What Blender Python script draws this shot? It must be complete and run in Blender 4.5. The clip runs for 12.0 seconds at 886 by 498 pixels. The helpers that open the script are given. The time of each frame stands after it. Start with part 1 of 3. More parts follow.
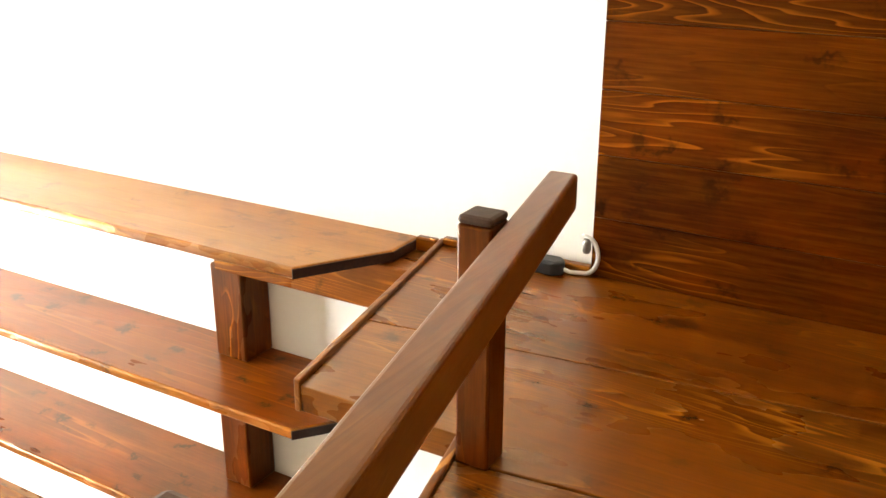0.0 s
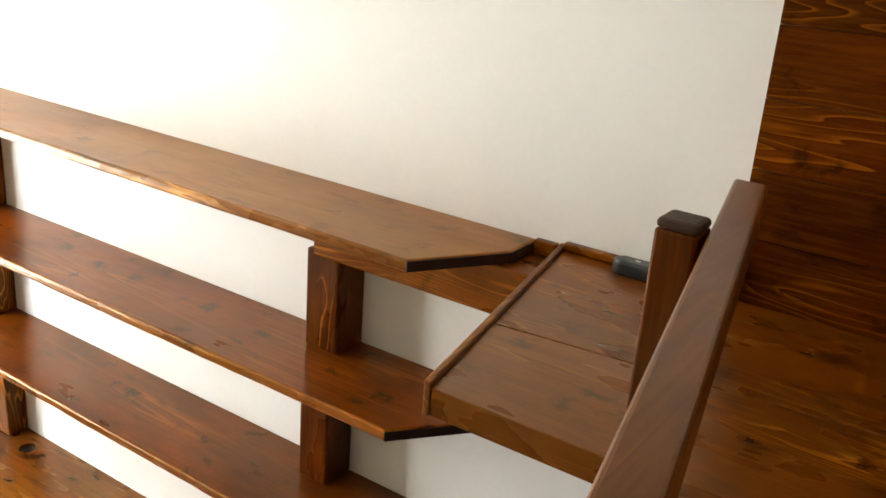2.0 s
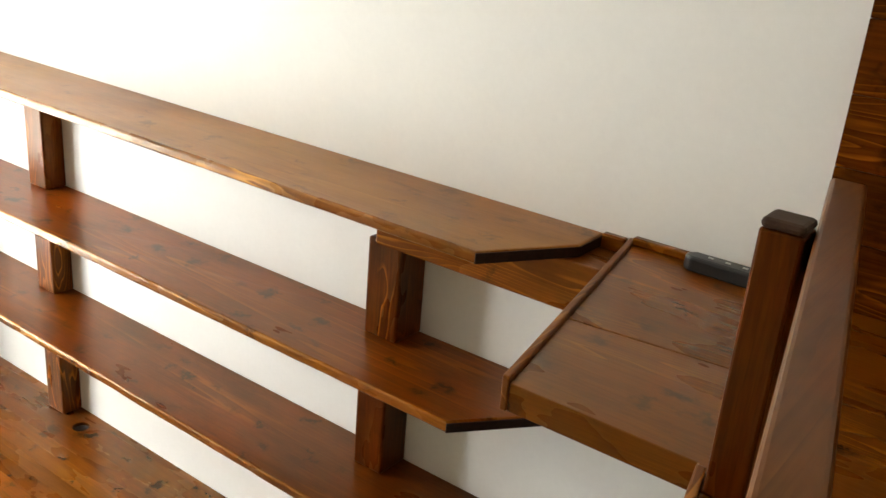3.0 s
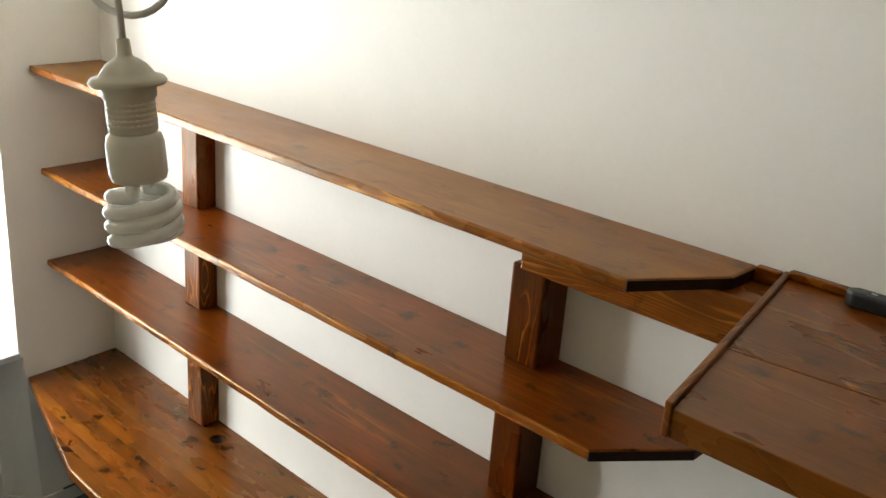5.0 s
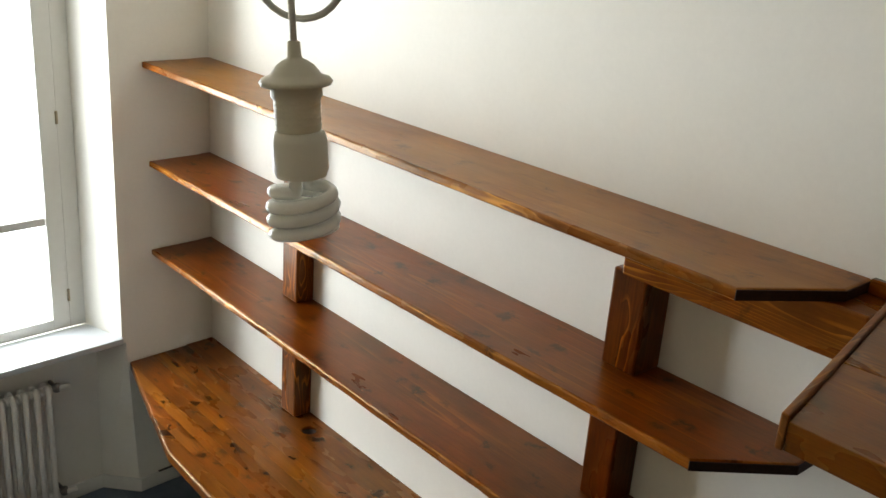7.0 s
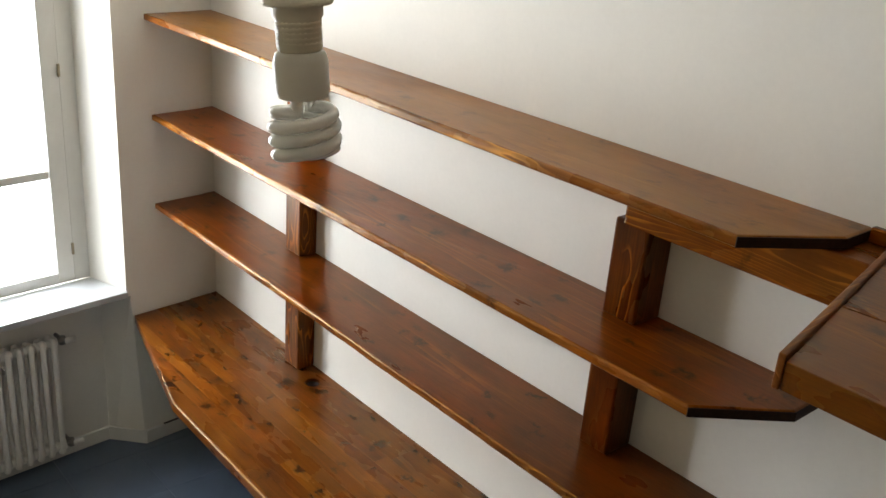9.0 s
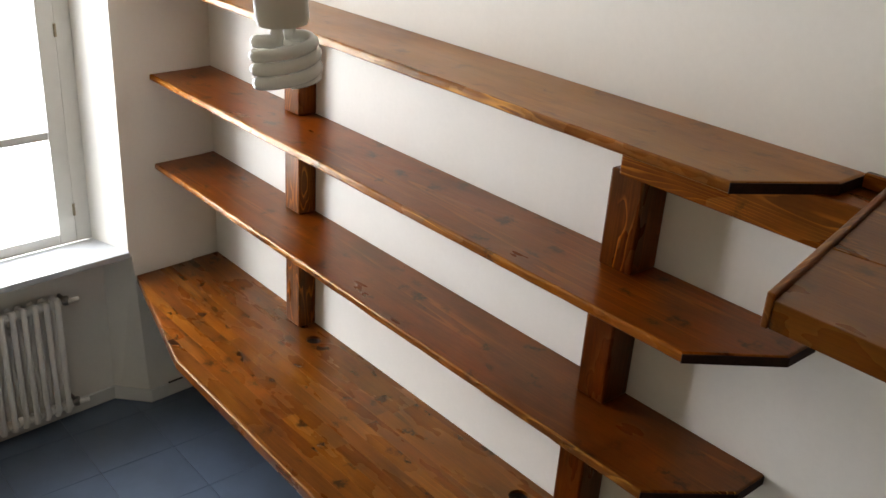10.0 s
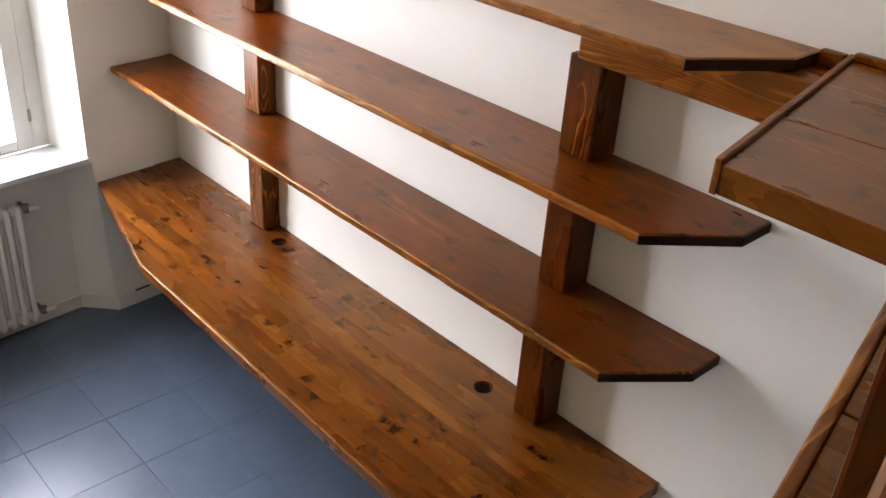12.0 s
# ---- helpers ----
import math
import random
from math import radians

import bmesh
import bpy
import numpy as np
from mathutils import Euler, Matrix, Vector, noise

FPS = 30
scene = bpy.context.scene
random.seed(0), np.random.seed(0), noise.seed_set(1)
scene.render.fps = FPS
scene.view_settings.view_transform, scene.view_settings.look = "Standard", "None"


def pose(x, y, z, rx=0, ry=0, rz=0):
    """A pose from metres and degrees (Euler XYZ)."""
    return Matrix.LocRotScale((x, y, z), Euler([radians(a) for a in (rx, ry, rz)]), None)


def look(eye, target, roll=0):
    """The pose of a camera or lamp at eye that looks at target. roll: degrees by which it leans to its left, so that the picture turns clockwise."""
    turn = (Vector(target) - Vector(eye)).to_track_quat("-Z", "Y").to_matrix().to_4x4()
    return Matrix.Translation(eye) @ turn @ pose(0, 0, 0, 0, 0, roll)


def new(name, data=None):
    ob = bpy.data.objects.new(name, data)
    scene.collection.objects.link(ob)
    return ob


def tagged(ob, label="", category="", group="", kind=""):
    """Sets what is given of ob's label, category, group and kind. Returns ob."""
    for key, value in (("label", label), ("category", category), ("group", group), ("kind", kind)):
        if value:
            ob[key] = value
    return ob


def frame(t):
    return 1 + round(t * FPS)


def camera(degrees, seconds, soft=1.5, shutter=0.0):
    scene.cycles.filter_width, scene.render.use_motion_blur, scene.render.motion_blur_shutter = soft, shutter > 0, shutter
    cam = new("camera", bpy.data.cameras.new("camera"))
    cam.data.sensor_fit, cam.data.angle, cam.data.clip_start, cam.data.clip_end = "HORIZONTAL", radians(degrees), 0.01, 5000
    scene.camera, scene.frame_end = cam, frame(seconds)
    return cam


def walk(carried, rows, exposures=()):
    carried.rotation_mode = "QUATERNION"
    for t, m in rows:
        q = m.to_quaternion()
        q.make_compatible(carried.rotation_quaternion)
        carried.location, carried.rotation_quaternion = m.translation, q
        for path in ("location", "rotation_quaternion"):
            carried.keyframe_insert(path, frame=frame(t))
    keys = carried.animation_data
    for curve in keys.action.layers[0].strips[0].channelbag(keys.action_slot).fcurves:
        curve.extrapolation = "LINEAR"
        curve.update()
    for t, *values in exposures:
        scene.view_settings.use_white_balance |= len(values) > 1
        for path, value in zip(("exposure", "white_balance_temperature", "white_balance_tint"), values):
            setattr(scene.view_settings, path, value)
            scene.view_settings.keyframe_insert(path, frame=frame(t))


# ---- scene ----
cam = camera(50.8, 12.0)
PATH = [
    (0, (3.964, -1.729, 2.77), (3.012, -0.114, 2.076), 0.1),
    (0.5, (3.906, -1.722, 2.764), (2.917, -0.123, 2.083), 0.0),
    (1, (3.855, -1.726, 2.75), (2.862, -0.125, 2.077), 3.0),
    (1.5, (3.808, -1.726, 2.728), (2.802, -0.133, 2.056), 4.1),
    (2, (3.762, -1.727, 2.713), (2.738, -0.153, 2.025), 4.4),
    (2.5, (3.721, -1.737, 2.709), (2.67, -0.188, 2.004), 4.9),
    (3, (3.695, -1.753, 2.709), (2.619, -0.227, 1.991), 4.9),
    (5, (3.653, -1.826, 2.69), (2.376, -0.438, 2.024), 4.3),
    (5.5, (3.641, -1.838, 2.69), (2.327, -0.483, 2.028), 4.5),
    (6, (3.634, -1.85, 2.692), (2.288, -0.526, 2.034), 4.5),
    (6.5, (3.626, -1.864, 2.693), (2.239, -0.582, 2.034), 4.1),
    (8.5, (3.636, -1.882, 2.67), (2.245, -0.639, 1.949), 4.6),
    (9, (3.644, -1.883, 2.664), (2.27, -0.639, 1.912), 4.6),
    (9.5, (3.656, -1.886, 2.664), (2.289, -0.663, 1.867), 3.8),
    (10, (3.675, -1.883, 2.642), (2.322, -0.662, 1.82), 4.0),
    (10.5, (3.691, -1.889, 2.629), (2.364, -0.66, 1.776), 4.4),
    (11, (3.7, -1.875, 2.612), (2.397, -0.653, 1.713), 4.4),
    (11.5, (3.711, -1.875, 2.594), (2.437, -0.653, 1.654), 4.4),
    (12, (3.72, -1.871, 2.582), (2.471, -0.653, 1.604), 4.0),
]
EXPOSURES = [(0.0, 1.92, 8800, 25), (0.5, 1.62, 8800, 24), (1.0, 1.13, 8700, 22), (1.5, 0.84, 8550, 21), (2.0, 0.68, 8500, 21), (3.0, 0.45, 8450, 20), (5.0, 0.08, 8300, 19),
             (6.5, -0.14, 8200, 18), (8.5, -0.16, 8200, 20), (10.0, -0.13, 8150, 25), (11.0, -0.01, 8050, 28), (12.0, 0.34, 7950, 30)]
walk(cam, [(t, look(eye, target, roll)) for t, eye, target, roll in PATH], EXPOSURES)

# ---- world and light ----
world = bpy.data.worlds.new("daylight")
scene.world = world
world.use_nodes = True
wt = world.node_tree
sky = wt.nodes.new("ShaderNodeTexSky")
sky.sky_type, sky.sun_disc = "NISHITA", False
sky.sun_elevation, sky.sun_rotation = radians(42), radians(150)
wt.nodes["Background"].inputs["Strength"].default_value = 0.15
wt.links.new(sky.outputs["Color"], wt.nodes["Background"].inputs["Color"])

sun = new("sun", bpy.data.lights.new("sun", "SUN"))
sun.data.energy, sun.data.angle, sun.data.color = 2.5, radians(0.5), (1.0, 0.95, 0.88)
sun.matrix_world = look((6, -9, 9), (0, 0, 0))

daylight = new("window_daylight", bpy.data.lights.new("window_daylight", "AREA"))
daylight.data.shape, daylight.data.size, daylight.data.size_y = "RECTANGLE", 1.1, 1.95
daylight.data.energy, daylight.data.color = 128.0, (0.63, 0.825, 1.0)
daylight.matrix_world = look((-0.33, -1.14, 1.93), (2.0, -1.14, 1.98))


# ---- materials ----
class Nodes:
    """Short hand for building one node material."""

    def __init__(self, name):
        self.mat = bpy.data.materials.new(name)
        self.mat.use_nodes = True
        self.tree = self.mat.node_tree
        self.bsdf = self.tree.nodes["Principled BSDF"]

    def node(self, kind, **ins):
        nd = self.tree.nodes.new("ShaderNode" + kind)
        for k, v in ins.items():
            self.put(nd, k, v)
        return nd

    def put(self, nd, k, v):
        sock = nd.inputs[int(k[1:])] if k[0] == "i" and k[1:].isdigit() else nd.inputs[k.replace("_", " ")]
        if isinstance(v, bpy.types.NodeSocket):
            self.tree.links.new(v, sock)
        else:
            sock.default_value = v

    def math(self, op, a, b=0.0, clamp=False):
        nd = self.node("Math", i0=a, i1=b)
        nd.operation, nd.use_clamp = op, clamp
        return nd.outputs[0]

    def ramp(self, fac, *stops):
        nd = self.node("ValToRGB", Fac=fac)
        els = nd.color_ramp.elements
        while len(els) < len(stops):
            els.new(0.5)
        for e, (p, c) in zip(els, stops):
            e.position, e.color = p, (*c, 1) if isinstance(c, tuple) else (c, c, c, 1)
        return nd.outputs["Color"]

    def mix(self, fac, a, b, blend="MIX"):
        nd = self.tree.nodes.new("ShaderNodeMix")
        nd.data_type, nd.blend_type = "RGBA", blend
        for i, v in ((0, fac), (6, a), (7, b)):
            if isinstance(v, bpy.types.NodeSocket):
                self.tree.links.new(v, nd.inputs[i])
            else:
                nd.inputs[i].default_value = v if i == 0 else (*v, 1)
        return nd.outputs[2]

    def noise(self, vec, scale, detail=2.0, rough=0.5, out="Fac"):
        return self.node("TexNoise", Vector=vec, Scale=scale, Detail=detail, Roughness=rough).outputs[out]

    def coords(self, stretch=(1, 1, 1), shift=0.0):
        tc = self.node("TexCoord").outputs["Object"]
        if shift:
            rnd = self.node("ObjectInfo").outputs["Random"]
            off = self.node("VectorMath", i0=(shift, shift * 1.7, shift * 0.6), i1=(1, 1, 1))
            off.operation = "SCALE"
            self.put(off, "Scale", rnd)
            add = self.node("VectorMath", i0=tc, i1=off.outputs[0])
            tc = add.outputs[0]
        return self.node("Mapping", Vector=tc, Scale=stretch).outputs[0]

    def bump(self, height, strength, distance):
        return self.node("Bump", Strength=strength, Distance=distance, Height=height).outputs[0]

    def done(self, **ins):
        for k, v in ins.items():
            self.put(self.bsdf, k, v)
        return self.mat


def wood(name, axis, dark, mid, light, knots=0.5, lines=0.5, rough=0.36, vary=0.25, flat="xy", rings_n=20.0, gold=0.35, slow=0.11, spec=0.35, streak=(0.50, 0.62), fleck=0.12, coat=0.05):
    """Stained, varnished softwood with its grain along one axis, seen mostly on one plane."""
    k = Nodes(name)
    i = "xyz".index(axis)

    def vec(along):
        st = [1.0, 1.0, 1.0]
        st[i] = along
        return k.coords(st, 40.0)

    fine, broad, blot = vec(0.05), vec(slow), vec(0.38)
    # growth rings cut by the board face: contour lines of a slow, stretched field
    field = k.noise(broad, 7.5, 3.0, 0.42)
    rings = k.math("FRACT", k.math("MULTIPLY", field, rings_n))
    line = k.ramp(rings, (0.0, 0.0), (0.70, 0.05), (0.90, 0.85), (0.95, 1.0), (1.0, 0.0))
    mask = k.ramp(k.noise(vec(0.3), 5.5, 3.0, 0.55), (streak[0], 0.0), (streak[1], 1.0))
    grain = k.noise(fine, 130.0, 3.0, 0.6)
    tone = k.noise(vec(0.5), 5.5, 5.0, 0.66)
    warm = k.noise(vec(0.5), 1.9, 2.0, 0.5)
    col = k.mix(k.ramp(tone, (0.32, 0.0), (0.66, 1.0)), dark, mid)
    yellow = (mid[0] * 1.15, mid[1] * 1.65, mid[2] * 1.5)
    col = k.mix(k.math("MULTIPLY", k.ramp(warm, (0.42, 0.0), (0.66, 1.0)), gold), col, yellow)
    col = k.mix(k.math("MULTIPLY", k.ramp(grain, (0.4, 0.0), (0.72, 1.0)), fleck), col, light)
    col = k.mix(k.math("MULTIPLY", k.ramp(rings, (0.0, 1.0), (0.10, 0.5), (0.3, 0.0), (1.0, 0.0)), 0.24), col, tuple(c * 0.55 for c in dark))
    col = k.mix(k.math("MULTIPLY", k.math("MULTIPLY", line, mask), lines), col, tuple(min(1.0, c * 1.3) for c in light))
    # knots and small dark resin marks
    base = k.coords((0.8, 0.8, 0.8), 40.0)
    wob = k.mix(0.035, k.mix(0.075, base, k.noise(base, 22.0, 3.0, 0.6, "Color")), k.noise(base, 75.0, 2.0, 0.6, "Color"))
    cluster = k.ramp(k.noise(base, 6.0, 2.0, 0.5), (0.36, 0.35), (0.54, 1.0))
    if flat == "xz":
        sep = k.node("SeparateXYZ", Vector=wob)
        wob = k.node("CombineXYZ", X=sep.outputs[0], Y=sep.outputs[2], Z=sep.outputs[1]).outputs[0]
    dab = None
    for scale, stretch, share, r0, r1 in ((8.0, (0.8, 1.1, 1.0), 0.5, 0.055, 0.20), (15.0, (0.6, 1.2, 1.0), 0.55, 0.06, 0.24)):
        kv = k.node("TexVoronoi", Vector=k.node("Mapping", Vector=wob, Scale=stretch).outputs[0], Scale=scale, Randomness=1.0)
        kv.voronoi_dimensions = "3D" if axis == "z" else "2D"
        pick = k.ramp(k.node("SeparateColor", Color=kv.outputs["Color"]).outputs[0], (share, 1.0), (share + 0.03, 0.0))
        spot = k.math("MULTIPLY", k.ramp(kv.outputs["Distance"], (r0 * 0.5, 1.0), (r0, 0.95), (r0 + (r1 - r0) * 0.3, 0.45), (r0 + (r1 - r0) * 0.8, 0.0)), pick)
        dab = spot if dab is None else k.math("MAXIMUM", dab, k.math("MULTIPLY", spot, 0.8))
    dab = k.math("MULTIPLY", k.math("MULTIPLY", dab, cluster), knots, True)
    dash = k.ramp(k.noise(vec(0.09), 85.0, 2.0, 0.5), (0.66, 0.0), (0.72, 1.0))
    dab = k.math("MAXIMUM", dab, k.math("MULTIPLY", k.math("MULTIPLY", dash, k.ramp(k.noise(vec(0.5), 9.0, 1.0), (0.48, 0.0), (0.6, 1.0))), 0.38))
    col = k.mix(dab, col, (dark[0] * 0.30, dark[1] * 0.12, dark[2] * 0.07))
    rnd = k.node("ObjectInfo").outputs["Random"]
    val = k.math("ADD", 1.0 - vary / 2, k.math("MULTIPLY", rnd, vary))
    hsv = k.node("HueSaturation", Color=col, Value=val)
    gloss = k.math("ADD", rough - 0.08, k.math("MULTIPLY", k.noise(blot, 9.0, 3.0), 0.18))
    relief = k.math("ADD", grain, k.math("MULTIPLY", k.noise(vec(0.3), 30.0, 2.0), 0.8))
    return k.done(Base_Color=hsv.outputs["Color"], Roughness=gloss, Normal=k.bump(relief, 0.22, 0.0012), Specular_IOR_Level=spec, Specular_Tint=(1.0, 0.64, 0.22, 1), Coat_Weight=coat, Coat_Roughness=0.16, Coat_Tint=(1.0, 0.80, 0.50, 1))


def plain(name, colour, rough=0.5, metal=0.0, spots=0.06, scale=18.0, bump=0.1, **more):
    """A painted, plastic or metal surface with slight unevenness."""
    k = Nodes(name)
    c = k.coords()
    n1 = k.noise(c, scale, 4.0, 0.6)
    n2 = k.noise(c, scale * 0.12, 2.0)
    both = k.math("MULTIPLY", k.math("ADD", n1, n2), 0.5)
    col = k.mix(k.ramp(both, (0.35, 0.0), (0.65, 1.0)), tuple(v * (1 - spots) for v in colour), tuple(min(1, v * (1 + spots)) for v in colour))
    return k.done(Base_Color=col, Roughness=rough, Metallic=metal, Normal=k.bump(n1, bump, 0.002), **more)


SHELF = dict(dark=(0.048, 0.0056, 0.0004), mid=(0.178, 0.0290, 0.0018), light=(0.42, 0.132, 0.011))
shelf_wood = wood("stained_shelf_wood", "x", knots=1.1, lines=0.25, rough=0.30, rings_n=10.0, gold=0.55, slow=0.05, spec=0.55, fleck=0.12, coat=0.12, **SHELF)
# Top shelf: grazing sheen of the white wall put into a paler colour.
top_wood = wood("sheen_pale_shelf_wood", "x", dark=(0.130, 0.0320, 0.0032), mid=(0.265, 0.0820, 0.0085), light=(0.42, 0.165, 0.022), knots=0.7, lines=0.2, rough=0.33, rings_n=9.0, gold=0.55, slow=0.05, spec=0.62, fleck=0.10, coat=0.06)
# Edge wear, with the window's glint also put into the lighter colour.
edge_wood = wood("worn_glint_edge_wood", "x", dark=(0.070, 0.0115, 0.0009), mid=(0.240, 0.0550, 0.0040), light=(0.66, 0.290, 0.055), knots=0.8, lines=0.65, rough=0.26, rings_n=18.0, gold=0.3, slow=0.12, spec=0.6, coat=0.10)
desk_wood = wood("stained_desk_wood", "x", dark=(0.056, 0.0090, 0.0008), mid=(0.172, 0.0370, 0.0034), light=(0.40, 0.150, 0.024), knots=1.5, lines=0.2, rough=0.27, vary=0.42, rings_n=9.0, gold=0.65, slow=0.06, spec=0.60, fleck=0.16, coat=0.14)
deck_wood = wood("stained_deck_wood", "x", dark=(0.064, 0.0086, 0.0005), mid=(0.205, 0.0400, 0.0022), light=(0.48, 0.160, 0.015), knots=0.8, lines=0.5, rough=0.27, slow=0.09, spec=0.72, rings_n=30.0, streak=(0.44, 0.60), gold=0.3, coat=0.0)
panel_wood = wood("stained_panel_wood", "x", dark=(0.024, 0.0026, 0.0002), mid=(0.085, 0.0110, 0.0004), light=(0.42, 0.120, 0.011), knots=0.8, lines=0.38, rough=0.36, flat="xz", gold=0.3, rings_n=32.0, slow=0.10, spec=0.14, streak=(0.47, 0.62), coat=0.0)
post_wood = wood("stained_post_wood", "z", dark=(0.026, 0.0032, 0.0002), mid=(0.120, 0.0165, 0.0010), light=(0.50, 0.145, 0.018), knots=0.7, lines=0.55, rough=0.28, rings_n=18.0, slow=0.2, spec=0.34, coat=0.02, gold=0.12)
rail_wood = wood("stained_rail_wood", "y", dark=(0.105, 0.0210, 0.0030), mid=(0.215, 0.0540, 0.0085), light=(0.46, 0.190, 0.045), knots=0.0, lines=0.6, rough=0.33, rings_n=22.0, gold=0.2, slow=0.03, spec=0.36, coat=0.05)
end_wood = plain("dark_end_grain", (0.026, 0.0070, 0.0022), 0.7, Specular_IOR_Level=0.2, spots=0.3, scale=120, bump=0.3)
cap_wood = plain("worn_post_top", (0.060, 0.025, 0.010), 0.6, spots=0.35, scale=90, bump=0.3, Specular_IOR_Level=0.25)
# Wall colour darkened and warmed to cut the bounce from unseen walls.
back_plaster = plain("bounce_cut_wall_paint", (0.48, 0.412, 0.308), 0.88, spots=0.03, scale=50, bump=0.08)
plaster = plain("white_wall_paint", (0.818, 0.785, 0.712), 0.85, spots=0.02, scale=60, bump=0.08)
ceiling_paint = plain("ceiling_paint", (0.83, 0.77, 0.67), 0.9, spots=0.015, scale=40, bump=0.06)
frame_paint = plain("white_window_paint", (0.66, 0.65, 0.60), 0.4, spots=0.03, scale=25, bump=0.05)
sill_stone = plain("pale_sill_paint", (0.54, 0.56, 0.57), 0.28, spots=0.03, scale=14, bump=0.04)
radiator_paint = plain("white_radiator_enamel", (0.86, 0.84, 0.78), 0.32, spots=0.01, scale=30, bump=0.0)
skirting_paint = plain("white_skirting_paint", (0.72, 0.71, 0.67), 0.45, spots=0.04)
brass = plain("dull_brass", (0.36, 0.30, 0.20), 0.4, 0.9, spots=0.15, scale=80)
valve_metal = plain("grey_valve_metal", (0.30, 0.28, 0.25), 0.45, 0.8, spots=0.2, scale=80)
# Grey tile; the sky's blue reflection is mixed into its base colour.
tile_stone = plain("grey_tile_sky_tint", (0.088, 0.121, 0.168), 0.31, spots=0.12, scale=7, bump=0.08)
grout = plain("dark_grout", (0.070, 0.080, 0.092), 0.8, spots=0.15, scale=90)
black_plastic = plain("black_plastic", (0.018, 0.018, 0.018), 0.38, spots=0.1)
pale_mark = plain("pale_mark", (0.5, 0.5, 0.48), 0.5)
socket_plastic = plain("cream_socket_plastic", (0.72, 0.66, 0.51), 0.42, spots=0.03)
ballast_plastic = plain("white_ballast_plastic", (0.78, 0.74, 0.63), 0.38, spots=0.02)
tube_glass = plain("white_phosphor_glass", (0.94, 0.91, 0.83), 0.16, spots=0.02, bump=0.0, Subsurface_Weight=0.6, Subsurface_Scale=0.01, Subsurface_Radius=(1.0, 1.0, 1.0))
cord_plastic = plain("white_cord_plastic", (0.66, 0.64, 0.58), 0.45, spots=0.03)
strip_metal = plain("black_strip", (0.010, 0.010, 0.010), 0.7, spots=0.1, Specular_IOR_Level=0.1)
felt = plain("dark_hole_lining", (0.03, 0.014, 0.007), 0.7, spots=0.2)

kg = Nodes("window_glass")
glass = kg.done(Base_Color=(1, 1, 1, 1), Roughness=0.0, IOR=1.45, Transmission_Weight=1.0)
ko = Nodes("bright_outdoors")
ocol = ko.ramp(ko.noise(ko.coords((0.2, 0.2, 3.0)), 0.8, 2.0), (0.3, (0.55, 0.75, 1.0)), (0.7, (0.66, 0.83, 1.0)))
outdoors = ko.done(Base_Color=(0.8, 0.8, 0.8, 1), Emission_Color=ocol, Emission_Strength=4.0)


# ---- mesh helpers ----
def bm_prism(poly, z0, z1, bevel=0.0, segments=2):
    """An upright prism on an outline given anticlockwise or clockwise."""
    bm = bmesh.new()
    f = bm.faces.new([bm.verts.new((x, y, z0)) for x, y in poly])
    up = bmesh.ops.extrude_face_region(bm, geom=[f])
    bmesh.ops.translate(bm, verts=[v for v in up["geom"] if isinstance(v, bmesh.types.BMVert)], vec=(0, 0, z1 - z0))
    bmesh.ops.recalc_face_normals(bm, faces=bm.faces)
    if bevel:
        bmesh.ops.bevel(bm, geom=bm.edges[:], offset=bevel, segments=segments, profile=0.5, affect="EDGES")
    return bm


def bm_box(x0, x1, y0, y1, z0, z1, bevel=0.0, segments=2):
    return bm_prism([(x0, y0), (x1, y0), (x1, y1), (x0, y1)], z0, z1, bevel, segments)


def bm_lathe(profile, centre, steps=24):
    """A turned form round an upright axis: profile of (radius, height) from bottom to top."""
    bm = bmesh.new()
    rings = []
    for r, z in profile:
        rings.append([bm.verts.new((centre[0] + r * math.cos(a), centre[1] + r * math.sin(a), centre[2] + z)) for a in (2 * math.pi * i / steps for i in range(steps))])
    for lo, hi in zip(rings, rings[1:]):
        for i in range(steps):
            bm.faces.new((lo[i], lo[(i + 1) % steps], hi[(i + 1) % steps], hi[i]))
    bm.faces.new(rings[0][::-1])
    bm.faces.new(rings[-1])
    return bm


def bm_tube(points, radius, sides=10):
    """A round tube along a smooth line of points."""
    bm = bmesh.new()
    pts = [Vector(p) for p in points]
    side = None
    rings = []
    for i, p in enumerate(pts):
        d = (pts[min(i + 1, len(pts) - 1)] - pts[max(i - 1, 0)]).normalized()
        if side is None:
            side = d.orthogonal().normalized()
        side = (side - d * side.dot(d)).normalized()
        up = d.cross(side)
        rings.append([bm.verts.new(p + radius * (math.cos(a) * side + math.sin(a) * up)) for a in (2 * math.pi * j / sides for j in range(sides))])
    for lo, hi in zip(rings, rings[1:]):
        for j in range(sides):
            bm.faces.new((lo[j], lo[(j + 1) % sides], hi[(j + 1) % sides], hi[j]))
    bm.faces.new(rings[0][::-1])
    bm.faces.new(rings[-1])
    return bm


def joined(*bms):
    out = bmesh.new()
    for b in bms:
        me = bpy.data.meshes.new("tmp")
        b.to_mesh(me)
        b.free()
        out.from_mesh(me)
        bpy.data.meshes.remove(me)
    return out


def mesh_of(name, bm, material, origin=(0, 0, 0), smooth=False):
    bmesh.ops.translate(bm, verts=bm.verts, vec=-Vector(origin))
    me = bpy.data.meshes.new(name)
    bm.to_mesh(me)
    bm.free()
    me.materials.append(material)
    if smooth:
        me.shade_smooth()
    return me


def thing(name, origin, label, category, group="", kind=""):
    ob = new(name)
    ob.location, ob.empty_display_size = origin, 0.05
    return tagged(ob, label, category, group, kind)


